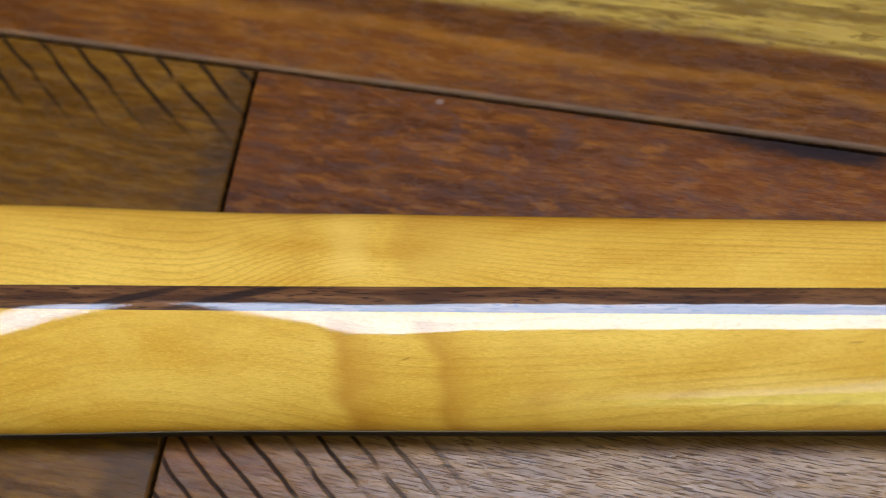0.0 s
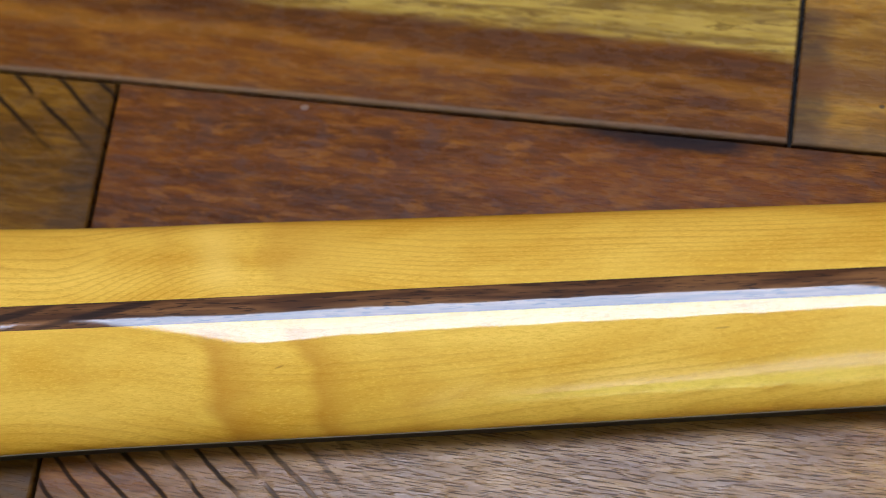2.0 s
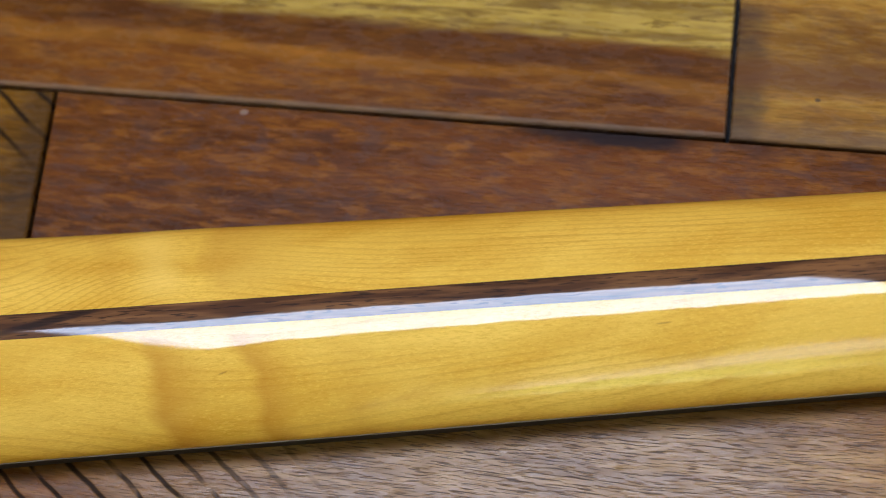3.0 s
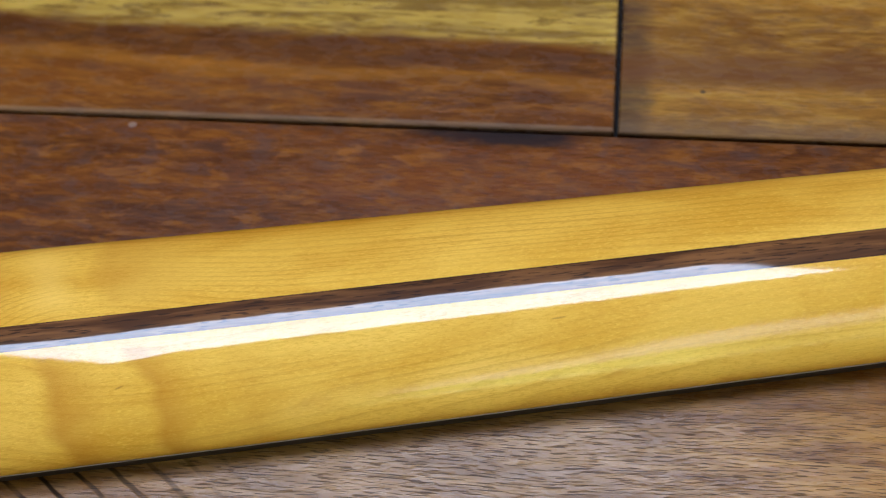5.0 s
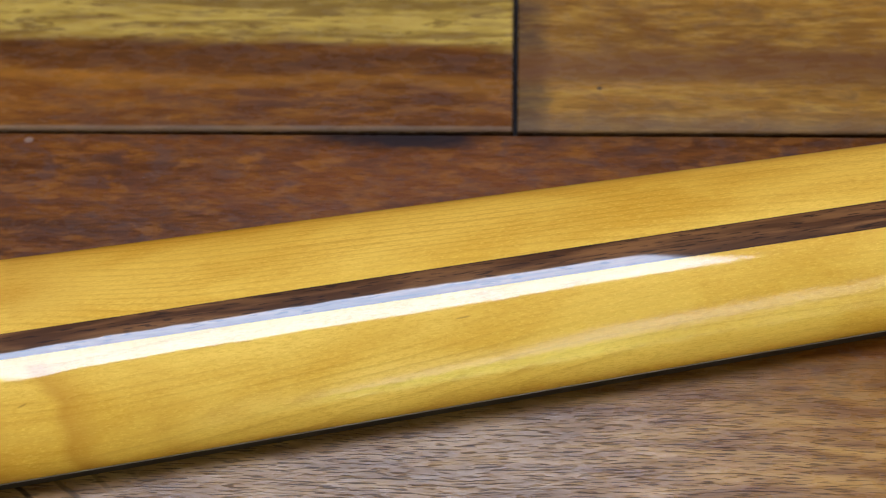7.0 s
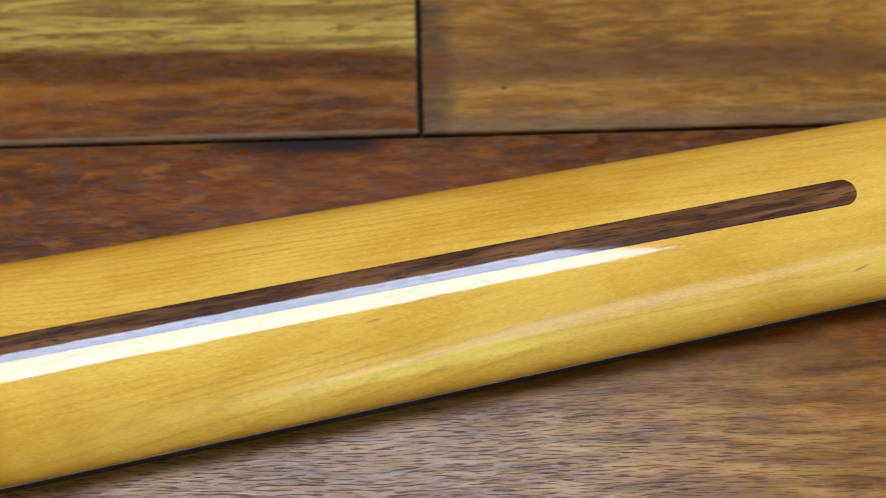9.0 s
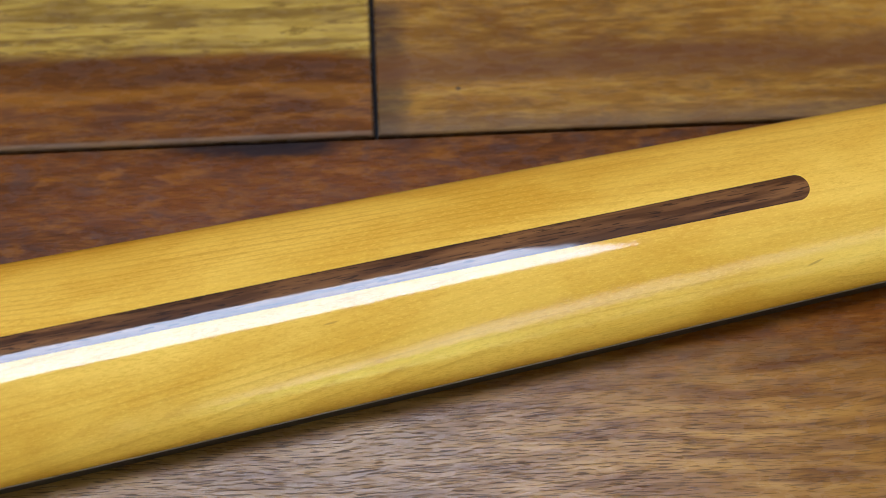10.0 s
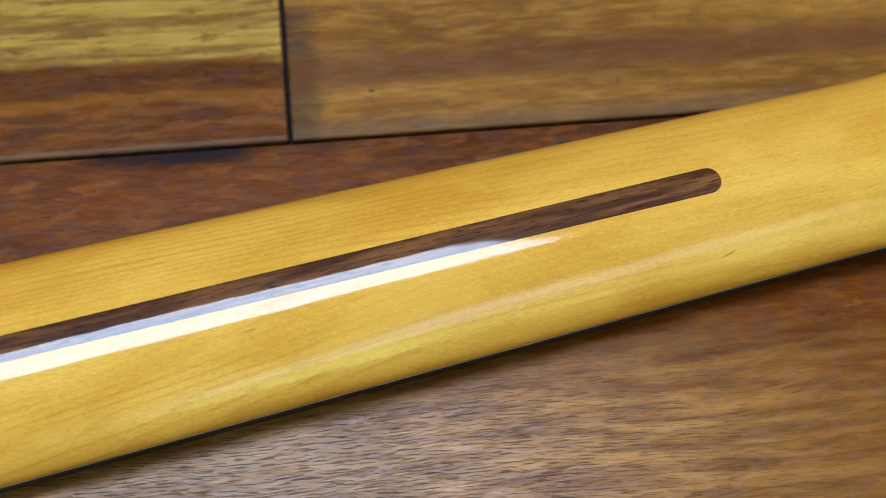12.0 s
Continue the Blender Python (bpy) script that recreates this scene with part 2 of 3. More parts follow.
def main_marks(n, col):
    wob = n.noise((60, 220, 220), 3, 0.6, (2, 2, 0))
    # grey weathered blotches and orange ones
    blot = n.span(n.noise((150, 360, 360), 3, 0.6, (3, 8, 0), warp=0.4), 0.52, 0.64)
    col = n.mix(n.math("MULTIPLY", blot, 0.26), col, (0.082, 0.050, 0.044))
    warm = n.span(n.noise((95, 330, 330), 3, 0.6, (7, 2, 0), warp=0.4), 0.54, 0.66)
    col = n.mix(n.math("MULTIPLY", warm, 0.40), col, (0.32, 0.105, 0.012))
    # black stain by the joint, and worn dark rim along it
    col = n.mix(n.blunt(n.math("MULTIPLY", n.spot(-0.027, -0.0006, 0.021, 0.0048, -3, wob), 0.9)), col, (0.018, 0.015, 0.017))
    col = n.mix(n.math("MULTIPLY", n.span(n.y, -0.004, 0.0), 0.35), col, (0.02, 0.012, 0.01))
    col = n.mix(n.math("MULTIPLY", n.spot(-0.1069, -0.0022, 0.0012, 0.0008, 10, wob), 0.5), col, (0.30, 0.22, 0.18))
    # tan wear before the neck with sky sheen painted in, its open pores full of dirt
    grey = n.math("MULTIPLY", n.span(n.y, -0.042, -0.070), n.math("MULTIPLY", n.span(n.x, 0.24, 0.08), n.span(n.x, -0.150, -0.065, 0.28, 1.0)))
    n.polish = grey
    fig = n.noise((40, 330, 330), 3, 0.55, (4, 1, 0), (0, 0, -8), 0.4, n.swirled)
    # these paler, milkier tones also hold the sky's sheen on the floor
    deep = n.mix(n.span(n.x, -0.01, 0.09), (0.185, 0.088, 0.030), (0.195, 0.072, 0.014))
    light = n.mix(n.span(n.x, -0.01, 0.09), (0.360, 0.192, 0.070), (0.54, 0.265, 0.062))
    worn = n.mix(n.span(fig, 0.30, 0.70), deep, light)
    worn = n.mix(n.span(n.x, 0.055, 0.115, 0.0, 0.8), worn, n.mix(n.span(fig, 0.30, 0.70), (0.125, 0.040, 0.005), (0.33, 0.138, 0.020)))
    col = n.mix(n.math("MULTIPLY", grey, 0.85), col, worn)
    pores = n.math("MAXIMUM", n.span(n.noise((190, 3000, 3000), 1, 0.4, (9, 3, 1), (0, 0, 5), 0.0, n.swirled), 0.60, 0.655),
                   n.math("MULTIPLY", n.span(n.noise((230, 3700, 3700), 1, 0.4, (2, 7, 1), (0, 0, 7), 0.0, n.swirled), 0.63, 0.68), 0.8))
    col = n.mix(n.blunt(n.math("MULTIPLY", n.math("MULTIPLY", pores, n.math("MAXIMUM", n.math("MULTIPLY", grey, n.span(n.x, 0.15, 0.03, 0.3, 1.0)), 0.15)), 0.68)), col, (0.028, 0.018, 0.015))
    mask = n.math("MULTIPLY", n.span(n.y, -0.066, -0.078), n.span(n.x, -0.062, -0.110))
    col = saw_streaks(n, col, 1120.0, 52.0, 0.0, mask, 0.92)
    # evenly darker towards the left end, except beside the long joint
    grain = n.math("MULTIPLY", n.span(n.y, -0.01, -0.03), n.span(n.x, -0.13, -0.15))
    return n.mix(n.math("MULTIPLY", grain, 0.2), col, (0.05, 0.02, 0.012))


def left_marks(n, col):
    mask = n.math("MULTIPLY", n.span(n.y, -0.024, -0.010), n.span(n.x, -0.30, -0.24))
    col = saw_streaks(n, col, 980.0, 52.0, 0.0, mask, 0.9)
    return n.mix(n.math("MULTIPLY", n.span(n.x, -0.161, -0.155), 0.4), col, (0.02, 0.012, 0.01))


def sapwood_marks(n, col):
    wob = n.math("MULTIPLY", n.noise((18, 60, 60), 3, 0.6, (3, 3, 0)), 0.010)
    edge = n.math("SUBTRACT", n.math("ADD", n.math("ADD", n.y, wob), n.math("MULTIPLY", n.x, 0.030)), 0.0255)
    # a dark and an orange band along the board beside the sapwood
    run = n.math("ADD", n.math("ADD", n.y, wob), n.math("MULTIPLY", n.x, 0.030))
    col = n.mix(n.math("MULTIPLY", n.math("MULTIPLY", n.span(run, 0.0165, 0.0195), n.span(run, 0.0275, 0.0245)), 0.45), col, (0.062, 0.018, 0.004))
    col = n.mix(n.math("MULTIPLY", n.math("MULTIPLY", n.span(run, 0.0125, 0.0145), n.span(run, 0.0180, 0.0160)), 0.35), col, (0.36, 0.135, 0.014))
    pale = n.mix(n.noise((60, 420, 420), 4, 0.65), (0.25, 0.125, 0.016), (0.60, 0.38, 0.075))
    fleck = n.span(n.noise((130, 800, 800), 3, 0.65, (6, 1, 0)), 0.53, 0.64)
    pale = n.mix(n.math("MULTIPLY", fleck, 0.7), pale, (0.12, 0.06, 0.012))
    vein = n.span(n.noise((26, 240, 240), 3, 0.6, (8, 2, 0), warp=0.6), 0.42, 0.62)
    pale = n.mix(n.math("MULTIPLY", vein, 0.80), pale, (0.15, 0.072, 0.014))
    col = n.mix(n.span(edge, -0.0016, 0.0022), col, pale)
    # pale lip of the worn edge, the light it catches painted in
    worn = n.span(n.y, 0.0015, 0.0008)
    col = n.mix(n.math("MULTIPLY", worn, 0.42), col, (0.22, 0.16, 0.11))
    return n.mix(n.blunt(n.math("MULTIPLY", n.span(n.x, -0.0013, -0.0004), 0.8)), col, (0.03, 0.02, 0.015))


def right_marks(n, col):
    wob = n.noise((80, 120, 120), 3, 0.6, (1, 4, 0))
    col = n.mix(n.blunt(n.math("MULTIPLY", n.spot(0.0, 0.008, 0.009, 0.034, 0, wob), 0.62)), col, (0.03, 0.024, 0.024))
    band = n.math("MULTIPLY", n.span(n.y, 0.010, 0.014), n.span(n.y, 0.024, 0.017))
    col = n.mix(n.math("MULTIPLY", band, 0.75), col, (0.13, 0.046, 0.015))
    col = n.mix(n.math("MULTIPLY", n.span(n.y, 0.006, 0.001), 0.5), col, (0.13, 0.08, 0.05))
    return n.mix(n.math("MULTIPLY", n.spot(0.0184, 0.0107, 0.0008, 0.0006, 0), 0.8), col, (0.02, 0.015, 0.012))


def plain(name, color, rough, grain=60.0):
    n = Nodes(name)
    g = n.noise((grain, grain, grain), 4, 0.6)
    big = n.noise((1.5, 1.5, 1.5), 2, 0.5)
    c = n.mix(n.span(g, 0.3, 0.7, 0.0, 0.12), color, tuple(v * 0.6 for v in color))
    c = n.mix(n.span(big, 0.3, 0.7, 0.0, 0.1), c, tuple(v * 0.8 for v in color))
    return n.set(Base_Color=c, Roughness=rough, Normal=n.bump(g, 0.0006))


KNOTS = ((-0.1885, -0.0121, 0.0012, 0.00022, 16), (-0.1007, -0.0079, 0.0019, 0.00022, 3), (-0.0022, -0.0148, 0.0022, 0.00025, 12))
MAPLE, WALNUT, ROSEWOOD, RIM = maple(), walnut(), rosewood(), lacquer_rim()
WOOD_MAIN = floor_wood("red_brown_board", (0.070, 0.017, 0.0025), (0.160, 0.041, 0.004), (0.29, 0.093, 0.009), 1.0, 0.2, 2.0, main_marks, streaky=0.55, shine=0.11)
WOOD_LEFT = floor_wood("tan_board", (0.078, 0.028, 0.003), (0.150, 0.058, 0.006), (0.25, 0.106, 0.012), 2.0, 0.2, 0.0, left_marks, streaky=0.6, shine=0.10)
WOOD_SAP = floor_wood("brown_board_with_sapwood", (0.092, 0.025, 0.004), (0.185, 0.053, 0.0055), (0.31, 0.108, 0.012), 3.3, 0.2, -2.0, sapwood_marks, streaky=0.62)
WOOD_RIGHT = floor_wood("golden_brown_board", (0.155, 0.056, 0.009), (0.33, 0.145, 0.022), (0.50, 0.260, 0.048), 4.1, 0.15, 2.0, right_marks, 0.0, 0.55)
WOOD_FAR = floor_wood("floor_board", (0.13, 0.050, 0.018), (0.24, 0.10, 0.033), (0.31, 0.15, 0.055), 5.7, 0.3, 0.0, None, 0.5)
DARK_GAP = plain("dark_joint_dirt", (0.022, 0.019, 0.018), 0.9, 400.0)
PLASTER = plain("dull_plaster", (0.105, 0.080, 0.055), 0.8)
CEILING = plain("brown_ceiling_boards", (0.075, 0.048, 0.028), 0.7)
FRAME_PAINT = plain("white_frame_paint", (0.8, 0.79, 0.76), 0.4)


def garden():
    """Sunlit hedge with a pale sky above its slanting top."""
    n = Nodes("garden_and_sky")
    leaf = n.noise((9, 9, 9), 5, 0.7)
    rise = n.math("SUBTRACT", n.z, n.math("ADD", n.math("MULTIPLY", n.x, 0.80), 1.43))
    rise = n.math("ADD", rise, n.math("MULTIPLY", n.math("SUBTRACT", leaf, 0.5), 0.10))
    green = n.mix(n.span(leaf, 0.35, 0.65), (0.42, 0.80, 0.14), (0.85, 1.50, 0.50))
    green = n.mix(n.span(n.x, 0.16, 0.60), green, (0.34, 0.42, 0.18))
    right = n.math("MAXIMUM", n.math("SUBTRACT", n.x, 0.12), 0.0)
    depth = n.math("ADD", 0.06, n.math("MULTIPLY", right, 2.4))
    sky_col = n.mix(n.span(n.math("SUBTRACT", rise, depth), -0.08, 0.60), (1.25, 1.45, 1.85), (0.22, 0.23, 0.24))
    sky_col = n.mix(n.span(n.z, 2.55, 3.20), sky_col, (0.15, 0.155, 0.14))
    soft = n.math("ADD", 0.025, n.math("MULTIPLY", n.math("MAXIMUM", n.math("SUBTRACT", n.x, 0.05), 0.0), 0.5))
    col = n.mix(n.span(n.math("DIVIDE", rise, soft), -1.0, 1.0), green, sky_col)
    # thin bright strip and one dimmed end, painted in to shape the neck's reflection
    path = n.math("MULTIPLY", n.span(n.z, 0.89, 0.90), n.span(n.z, 0.96, 0.95))
    col = n.mix(path, col, (2.0, 2.1, 1.6))
    col = n.mix(n.span(n.x, -0.02, -0.36), col, (0.12, 0.15, 0.05))
    return n.set(Base_Color=(0.05, 0.05, 0.05), Roughness=1.0, Emission_Color=col, Emission_Strength=2.9)


# ---- building helpers ----
def mesh_ob(name, bm, mat, parent=None, label="", smooth=False):
    me = bpy.data.meshes.new(name)
    bmesh.ops.recalc_face_normals(bm, faces=bm.faces)
    bm.to_mesh(me)
    bm.free()
    me.materials.append(mat)
    if smooth:
        for f in me.polygons:
            f.use_smooth = True
    ob = new(name, me)
    if parent:
        ob.parent = parent
    if label:
        tagged(ob, label)
    return ob


part = mesh_ob


def box(bm, x0, x1, y0, y1, z0, z1):
    v = [bm.verts.new(c) for c in ((x0, y0, z0), (x1, y0, z0), (x1, y1, z0), (x0, y1, z0), (x0, y0, z1), (x1, y0, z1), (x1, y1, z1), (x0, y1, z1))]
    for f in ((3, 2, 1, 0), (4, 5, 6, 7), (0, 1, 5, 4), (1, 2, 6, 5), (2, 3, 7, 6), (3, 0, 4, 7)):
        bm.faces.new([v[i] for i in f])


# ---- room ----
floor = tagged(new("floor"), "worn hardwood plank floor in mixed brown boards", "floor", kind="structure")
bm = bmesh.new()
box(bm, -FLOOR, FLOOR, -FLOOR, FLOOR, -0.05, -0.0035)
part("subfloor", bm, DARK_GAP, floor, "dark dirt-filled base under the boards")


def ceiling_slab():
    """A ceiling with two slant-ended skylight openings, cut right through it."""
    bm = bmesh.new()
    outer = [(-ROOM, -ROOM), (ROOM, -ROOM), (ROOM, ROOM), (-ROOM, ROOM)]
    edges = []
    for loop in (outer, PANE_A, PANE_B):
        v = [bm.verts.new((x, y, HEIGHT)) for x, y in loop]
        edges += [bm.edges.new((v[k - 1], v[k])) for k in range(4)]
    bmesh.ops.triangle_fill(bm, use_beauty=True, edges=edges)
    for f in list(bm.faces):
        c = f.calc_center_median()
        for loop in (PANE_A, PANE_B):
            if all((b[0] - a[0]) * (c.y - a[1]) - (b[1] - a[1]) * (c.x - a[0]) > 0 for a, b in zip(loop, loop[1:] + loop[:1])):
                bm.faces.remove(f)
                break
    up = bmesh.ops.extrude_face_region(bm, geom=list(bm.faces))["geom"]
    for v in up:
        if isinstance(v, bmesh.types.BMVert):
            v.co.z += 0.05
    ob = mesh_ob("ceiling", bm, CEILING)
    ob.matrix_world = TURN
    return tagged(ob, "brown ceiling with a divided skylight opening", "ceiling", kind="structure")


def wall(name, boxes, label):
    bm = bmesh.new()
    for b in boxes:
        box(bm, *b)
    ob = mesh_ob(name, bm, PLASTER)
    ob.matrix_world = TURN
    return tagged(ob, label, "wall", kind="structure")


ceiling_slab()
T, B = 0.12, -0.05
x0, x1, z0, z1 = WINDOW
wall("wall_south", ((-ROOM, x0, -ROOM - T, -ROOM, B, HEIGHT), (x1, ROOM, -ROOM - T, -ROOM, B, HEIGHT), (x0, x1, -ROOM - T, -ROOM, B, z0), (x0, x1, -ROOM - T, -ROOM, z1, HEIGHT)),
     "dull plaster wall with a tall window opening")
wall("wall_north", ((-ROOM, ROOM, ROOM, ROOM + T, B, HEIGHT),), "dull plaster wall")
y0, y1, z0, z1 = EAST
wall("wall_east", ((ROOM, ROOM + T, -ROOM - T, y0, B, HEIGHT), (ROOM, ROOM + T, y1, ROOM + T, B, HEIGHT), (ROOM, ROOM + T, y0, y1, B, z0), (ROOM, ROOM + T, y0, y1, z1, HEIGHT)),
     "dull plaster wall with a wide opening added for fill light")
wall("wall_west", ((-ROOM - T, -ROOM, -ROOM - T, ROOM + T, B, HEIGHT),), "dull plaster wall")
# closed box above the ceiling that holds the sky's light
wall("roof_well", ((-1.62, 0.66, -0.28, -0.23, HEIGHT + 0.05, HEIGHT + 0.12), (-1.62, 0.66, 0.76, 0.81, HEIGHT + 0.05, HEIGHT + 0.12),
                   (-1.66, -1.62, -0.28, 0.81, HEIGHT + 0.05, HEIGHT + 0.12), (0.66, 0.70, -0.28, 0.81, HEIGHT + 0.05, HEIGHT + 0.12)), "plaster well above the skylight")

# ---- floor boards ----
BOARD_T = 0.012


def board(corners, mat, gap=0.0007, bevel=0.0006, lift=0.0, label=""):
    """One plank from its four plan corners (counter-clockwise), with eased edges."""
    c = [Vector((x, y)) for x, y in corners]
    mid = sum(c, Vector((0, 0))) / 4

    def ring(inset, z):
        out = []
        for i, p in enumerate(c):
            a, b = (c[i - 1] - p).normalized(), (c[(i + 1) % 4] - p).normalized()
            q = p + (a + b) * inset
            out.append(bm.verts.new((q.x, q.y, z)))
        return out

    bm = bmesh.new()
    rings = [ring(gap, -BOARD_T), ring(gap, lift - bevel), ring(gap + bevel * 0.35, lift - bevel * 0.3), ring(gap + bevel, lift)]
    for lo, hi in zip(rings, rings[1:]):
        for i in range(4):
            bm.faces.new((lo[i], lo[(i + 1) % 4], hi[(i + 1) % 4], hi[i]))
    bm.faces.new(rings[-1])
    bm.faces.new(rings[0][::-1])
    return part("plank", bm, mat, floor, label)


ROW = 0.125
LX, LS = -0.1517, -0.0537                 # the slanting end joint of the near row
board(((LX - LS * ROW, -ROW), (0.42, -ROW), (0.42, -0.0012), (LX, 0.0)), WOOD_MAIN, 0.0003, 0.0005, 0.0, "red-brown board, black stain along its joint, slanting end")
board(((-0.62, -ROW), (LX - LS * ROW, -ROW), (LX, 0.0), (-0.62, 0.0)), WOOD_LEFT, 0.0006, 0.0006, 0.0002, "tan board with dark slanting streaks")
board(((-0.52, -0.0003), (0.0000, -0.0003), (0.0000, ROW), (-0.52, ROW)), WOOD_SAP, 0.0004, 0.0007, 0.0006, "brown board with a pale sapwood band")
board(((0.0000, -0.0003), (0.50, -0.0014), (0.50, ROW), (0.0000, ROW)), WOOD_RIGHT, 0.0004, 0.0006, 0.0002, "golden brown board with a dark stained end")
rng = random.Random(4)
row = -17
while row * ROW < FLOOR:
    ya, yb = max(row * ROW, -FLOOR), min((row + 1) * ROW, FLOOR)
    x = -FLOOR if row not in (-1, 0) else None
    spans = []
    if x is not None:
        while x < FLOOR:
            nx = min(x + rng.uniform(0.35, 0.75), FLOOR)
            spans.append((x, nx))
            x = nx
    else:
        left, right = (-0.62, 0.42) if row == -1 else (-0.52, 0.50)
        spans = [(-FLOOR, -1.6), (-1.6, -1.1), (-1.1, left), (right, 0.95), (0.95, 1.5), (1.5, FLOOR)]
    for a, b in spans:
        if b - a > 0.02 and yb - ya > 0.01:
            board(((a, ya), (b, ya), (b, yb), (a, yb)), WOOD_FAR)
    row += 1

# ---- guitar neck, lying on its fingerboard ----
neck = tagged(new("guitar_neck"), "glossy amber maple guitar neck lying face down on floorboards", "guitar neck")
LIFT, SIZE = 0.0050, 0.98371               # the back starts above the fingerboard's thickness
neck.matrix_world = pose(0.08653, -0.02563, LIFT, 0, 0, 9.58) @ Matrix.Scale(SIZE, 4)
BASE = -LIFT / SIZE                        # the floor in the neck's own measure
Z_LOW, Z_TOP = 0.0042, 0.0168
HEEL, NUT = -0.375, 0.14


def ease(v, a, b):
    u = min(1.0, max(0.0, (v - a) / (b - a)))
    return u * u * u * (u * (6 * u - 15) + 10)


def half_width(x, side):
    """Half the neck's width at x; its two shoulders are carved a little unlike."""
    a = 0.02045 - 0.0187 * x + 0.0010 * ease(x, -0.215, -0.29) + 0.013 * ease(x, 0.030, 0.12)
    return a - (0.00050 if side > 0 else 0.0050 * min(0.18, max(0.0, x + 0.165)))


def top(x):
    return Z_TOP + 0.0004 * ease(x, -0.215, -0.29) - 0.0065 * ease(x, 0.022, 0.10)


def power(x):
    return 1.88 + 0.25 * ease(x, -0.23, -0.31) + 0.11 * ease(x, -0.222, -0.200) * ease(x, -0.172, -0.196)


def back_height(x, y):
    """Height of the neck's back at x along and y across it."""
    a, p = half_width(x, y), power(x)
    return Z_LOW + (top(x) - Z_LOW) * max(0.0, 1 - min(1.0, abs(y) / a) ** p) ** (1 / p)


def neck_back():
    bm = bmesh.new()
    nx, nt = 300, 112
    rings = []
    for i in range(nx + 1):
        x = HEEL + (NUT - HEEL) * i / nx
        p, h = power(x), top(x) - Z_LOW
        up, low = half_width(x, 1), half_width(x, -1)
        ring = []
        for k in range(nt + 1):
            th = math.pi * k / nt
            c, s_ = math.cos(th), math.sin(th)
            y = (up if c > 0 else low) * math.copysign(abs(c) ** (2 / p), c)
            ring.append((x, y, Z_LOW + h * max(s_, 0.0) ** (2 / p)))
        # the rolled edge turns under to the fingerboard
        under = [(x, -low + 0.0003, Z_LOW - 0.0006), (x, -low + 0.0012, Z_LOW - 0.0009), (x, up - 0.0012, Z_LOW - 0.0009), (x, up - 0.0003, Z_LOW - 0.0006)]
        rings.append([bm.verts.new(c) for c in ring + under])
    m = len(rings[0])
    for r0, r1 in zip(rings, rings[1:]):
        for k in range(m):
            bm.faces.new((r0[k], r1[k], r1[(k + 1) % m], r0[(k + 1) % m]))
    bm.faces.new(rings[0])
    bm.faces.new(rings[-1][::-1])
    return part("neck_back", bm, MAPLE, neck, "clear-lacquered amber maple with fine grain", True)


def stripe():
    bm = bmesh.new()
    w, n = 0.00271, 12
    xs = [HEEL + 0.02 + (0 - w - HEEL - 0.02) * i / 240 for i in range(241)]
    xs += [-w + w * math.sin(math.pi / 2 * k / 14) for k in range(1, 15)]
    rows = []
    for x in xs:
        hw = w if x <= -w else math.sqrt(max(w * w - (x + w) ** 2, 1e-10))
        row = []
        for k in range(n + 1):
            y = hw * (2 * k / n - 1)
            y += max(0.0, y / w) * 0.0016 * max(0.0, x + 0.2)
            row.append(bm.verts.new((x, y, back_height(x, y) + 0.00003)))
        rows.append(row)
    for r0, r1 in zip(rows, rows[1:]):
        for k in range(n):
            bm.faces.new((r0[k], r1[k], r1[k + 1], r0[k + 1]))
    ob = part("stripe", bm, WALNUT, neck, "dark walnut inlaid stripe with a rounded end", True)
    return ob


def edge_run(name, mat, inset, za, zb, thick, label, sides):
    """A strip that follows the neck's taper."""
    bm = bmesh.new()
    for sgn in sides:
        prev = None
        for i in range(61):
            x = HEEL + 0.002 + (NUT - HEEL - 0.004) * i / 60
            o = half_width(x, sgn) - inset
            q = [bm.verts.new((x, sgn * yy, zz)) for yy, zz in ((o, za), (o, zb), (o - thick, zb), (o - thick, za))]
            if prev:
                for k in range(4):
                    bm.faces.new((prev[k], q[k], q[(k + 1) % 4], prev[(k + 1) % 4]))
            else:
                bm.faces.new(q)
            prev = q
        bm.faces.new(prev[::-1])
    return part(name, bm, mat, neck, label)


neck_back()
stripe()
bm = bmesh.new()
prev = None
for i in range(61):
    x = HEEL + 0.002 + (NUT - HEEL - 0.004) * i / 60
    o, u = half_width(x, -1) - 0.0012, half_width(x, 1) - 0.0012
    q = [bm.verts.new(c) for c in ((x, -o, BASE + 0.0009), (x, -o + 0.0008, BASE), (x, u - 0.0008, BASE), (x, u, BASE + 0.0009), (x, u, Z_LOW - 0.0009), (x, -o, Z_LOW - 0.0009))]
    if prev:
        for k in range(6):
            bm.faces.new((prev[k], q[k], q[(k + 1) % 6], prev[(k + 1) % 6]))
    else:
        bm.faces.new(q)
    prev = q
bm.faces.new(prev[::-1])
part("fingerboard", bm, ROSEWOOD, neck, "dark rosewood fingerboard face down")
edge_run("edge_line", RIM, -0.00012, Z_LOW - 0.00055, Z_LOW - 0.0002, 0.0008, "thin grey line of lacquer along the edge", (-1, 1))

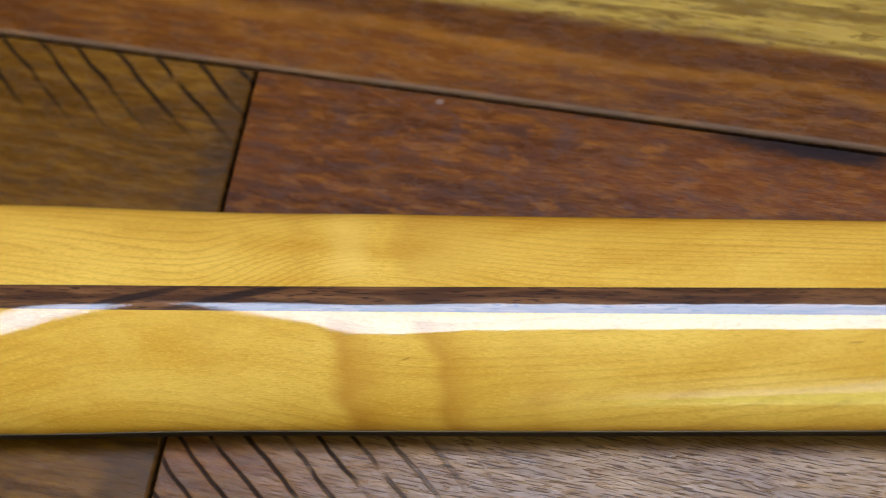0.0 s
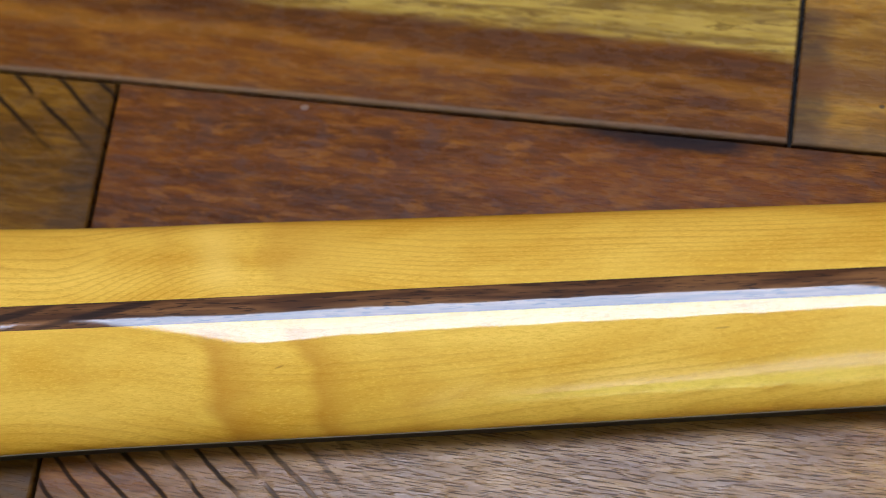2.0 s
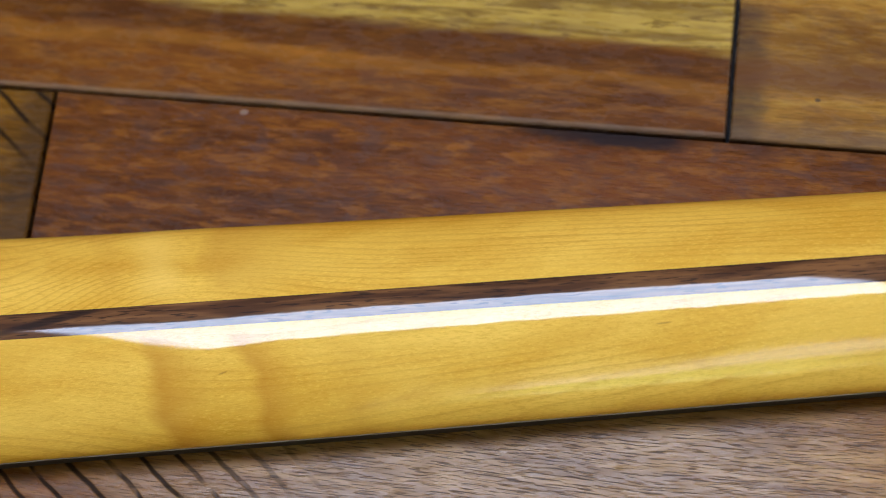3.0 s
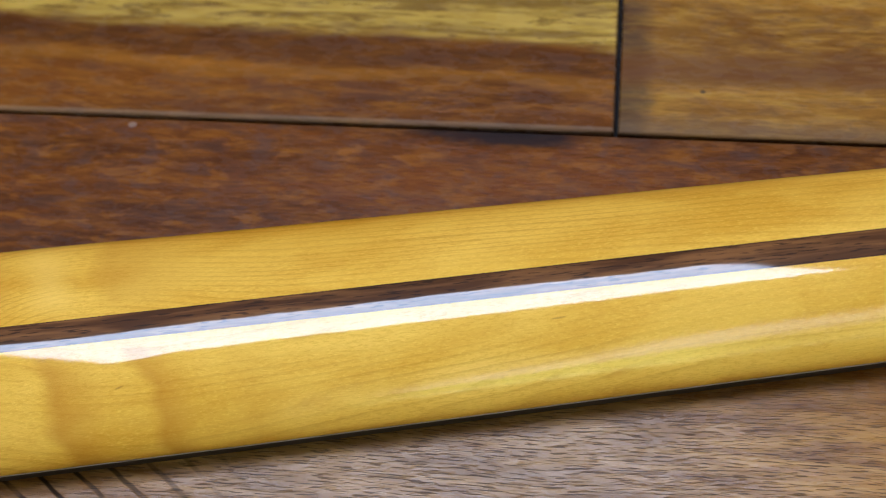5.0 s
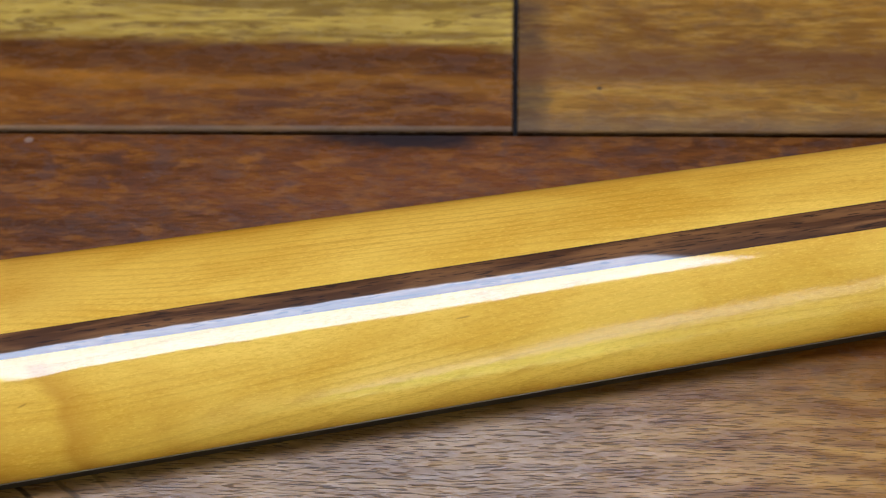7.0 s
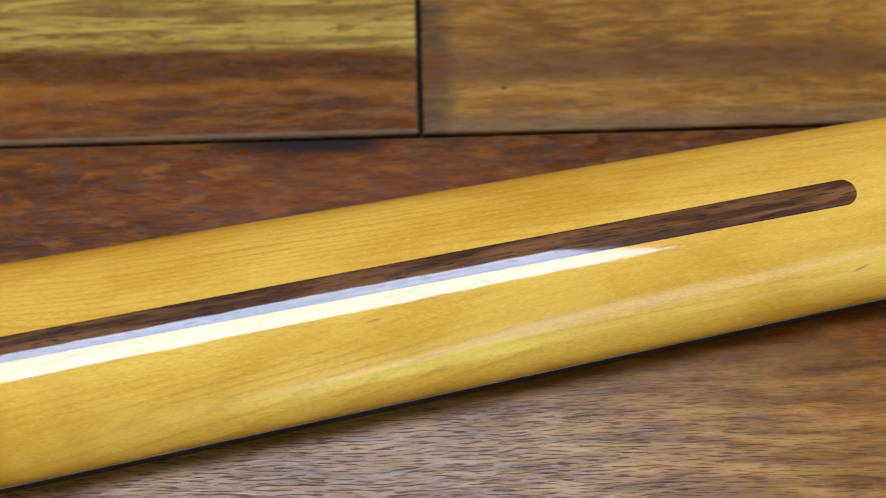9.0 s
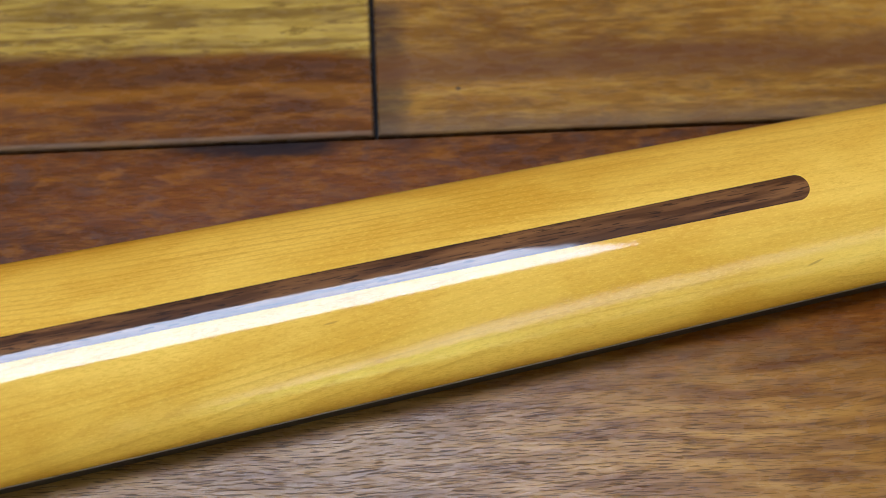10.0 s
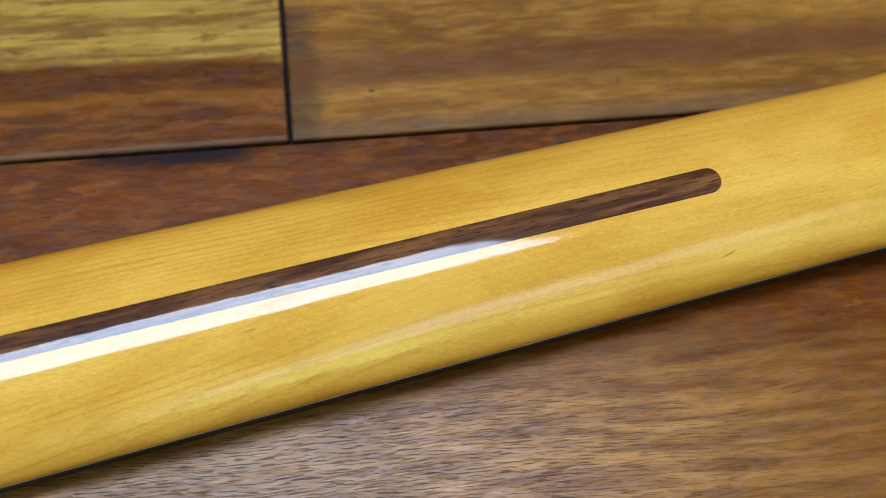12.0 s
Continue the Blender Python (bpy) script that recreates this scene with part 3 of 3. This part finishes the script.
# ---- windows ----
sk = tagged(new("window_1"), "divided skylight with white painted trim", "window", kind="structure")
sk.matrix_world = TURN
for pane in (PANE_A, PANE_B):
    mid = sum((Vector(c) for c in pane), Vector((0, 0))) / 4
    bm = bmesh.new()
    rings = []
    for grow, z in ((0.004, HEIGHT - 0.002), (0.004, HEIGHT - 0.014), (0.05, HEIGHT - 0.014), (0.05, HEIGHT - 0.002)):
        rings.append([bm.verts.new((c[0] + math.copysign(grow, c[0] - mid.x), c[1] + math.copysign(grow, c[1] - mid.y), z)) for c in pane])
    for a, b in zip(rings, rings[1:] + rings[:1]):
        for k in range(4):
            bm.faces.new((a[k], a[(k + 1) % 4], b[(k + 1) % 4], b[k]))
    part("window_frame", bm, FRAME_PAINT, sk)
x0, x1, z0, z1 = WINDOW
win = tagged(new("window_2"), "white framed window with a garden behind it", "window", kind="structure")
win.matrix_world = TURN
bm = bmesh.new()
for a, b, c, d in ((x0 - 0.05, x0, z0 - 0.05, z1 + 0.05), (x1, x1 + 0.05, z0 - 0.05, z1 + 0.05), (x0, x1, z0 - 0.05, z0), (x0, x1, z1, z1 + 0.05)):
    box(bm, a, b, -ROOM + 0.002, -ROOM + 0.016, c, d)
part("window_frame", bm, FRAME_PAINT, win)
bm = bmesh.new()
box(bm, -1.4, 2.4, -ROOM - 0.50, -ROOM - 0.46, -0.05, 3.4)
ob = mesh_ob("backdrop", bm, garden())
ob.matrix_world = TURN
tagged(ob, "sunlit yellow-green garden under a pale sky", "backdrop", kind="structure")
# frame of the added east window, which only serves the fill light
y0, y1, z0, z1 = EAST
win = tagged(new("fill_window"), "added, unseen wide white framed window in the side wall for fill light", "window", kind="structure")
win.matrix_world = TURN
bm = bmesh.new()
for a, b, c, d in ((y0 - 0.05, y0, z0 - 0.05, z1 + 0.05), (y1, y1 + 0.05, z0 - 0.05, z1 + 0.05), (y0, y1, z0 - 0.05, z0), (y0, y1, z1, z1 + 0.05)):
    box(bm, ROOM - 0.016, ROOM - 0.002, a, b, c, d)
part("window_frame", bm, FRAME_PAINT, win)
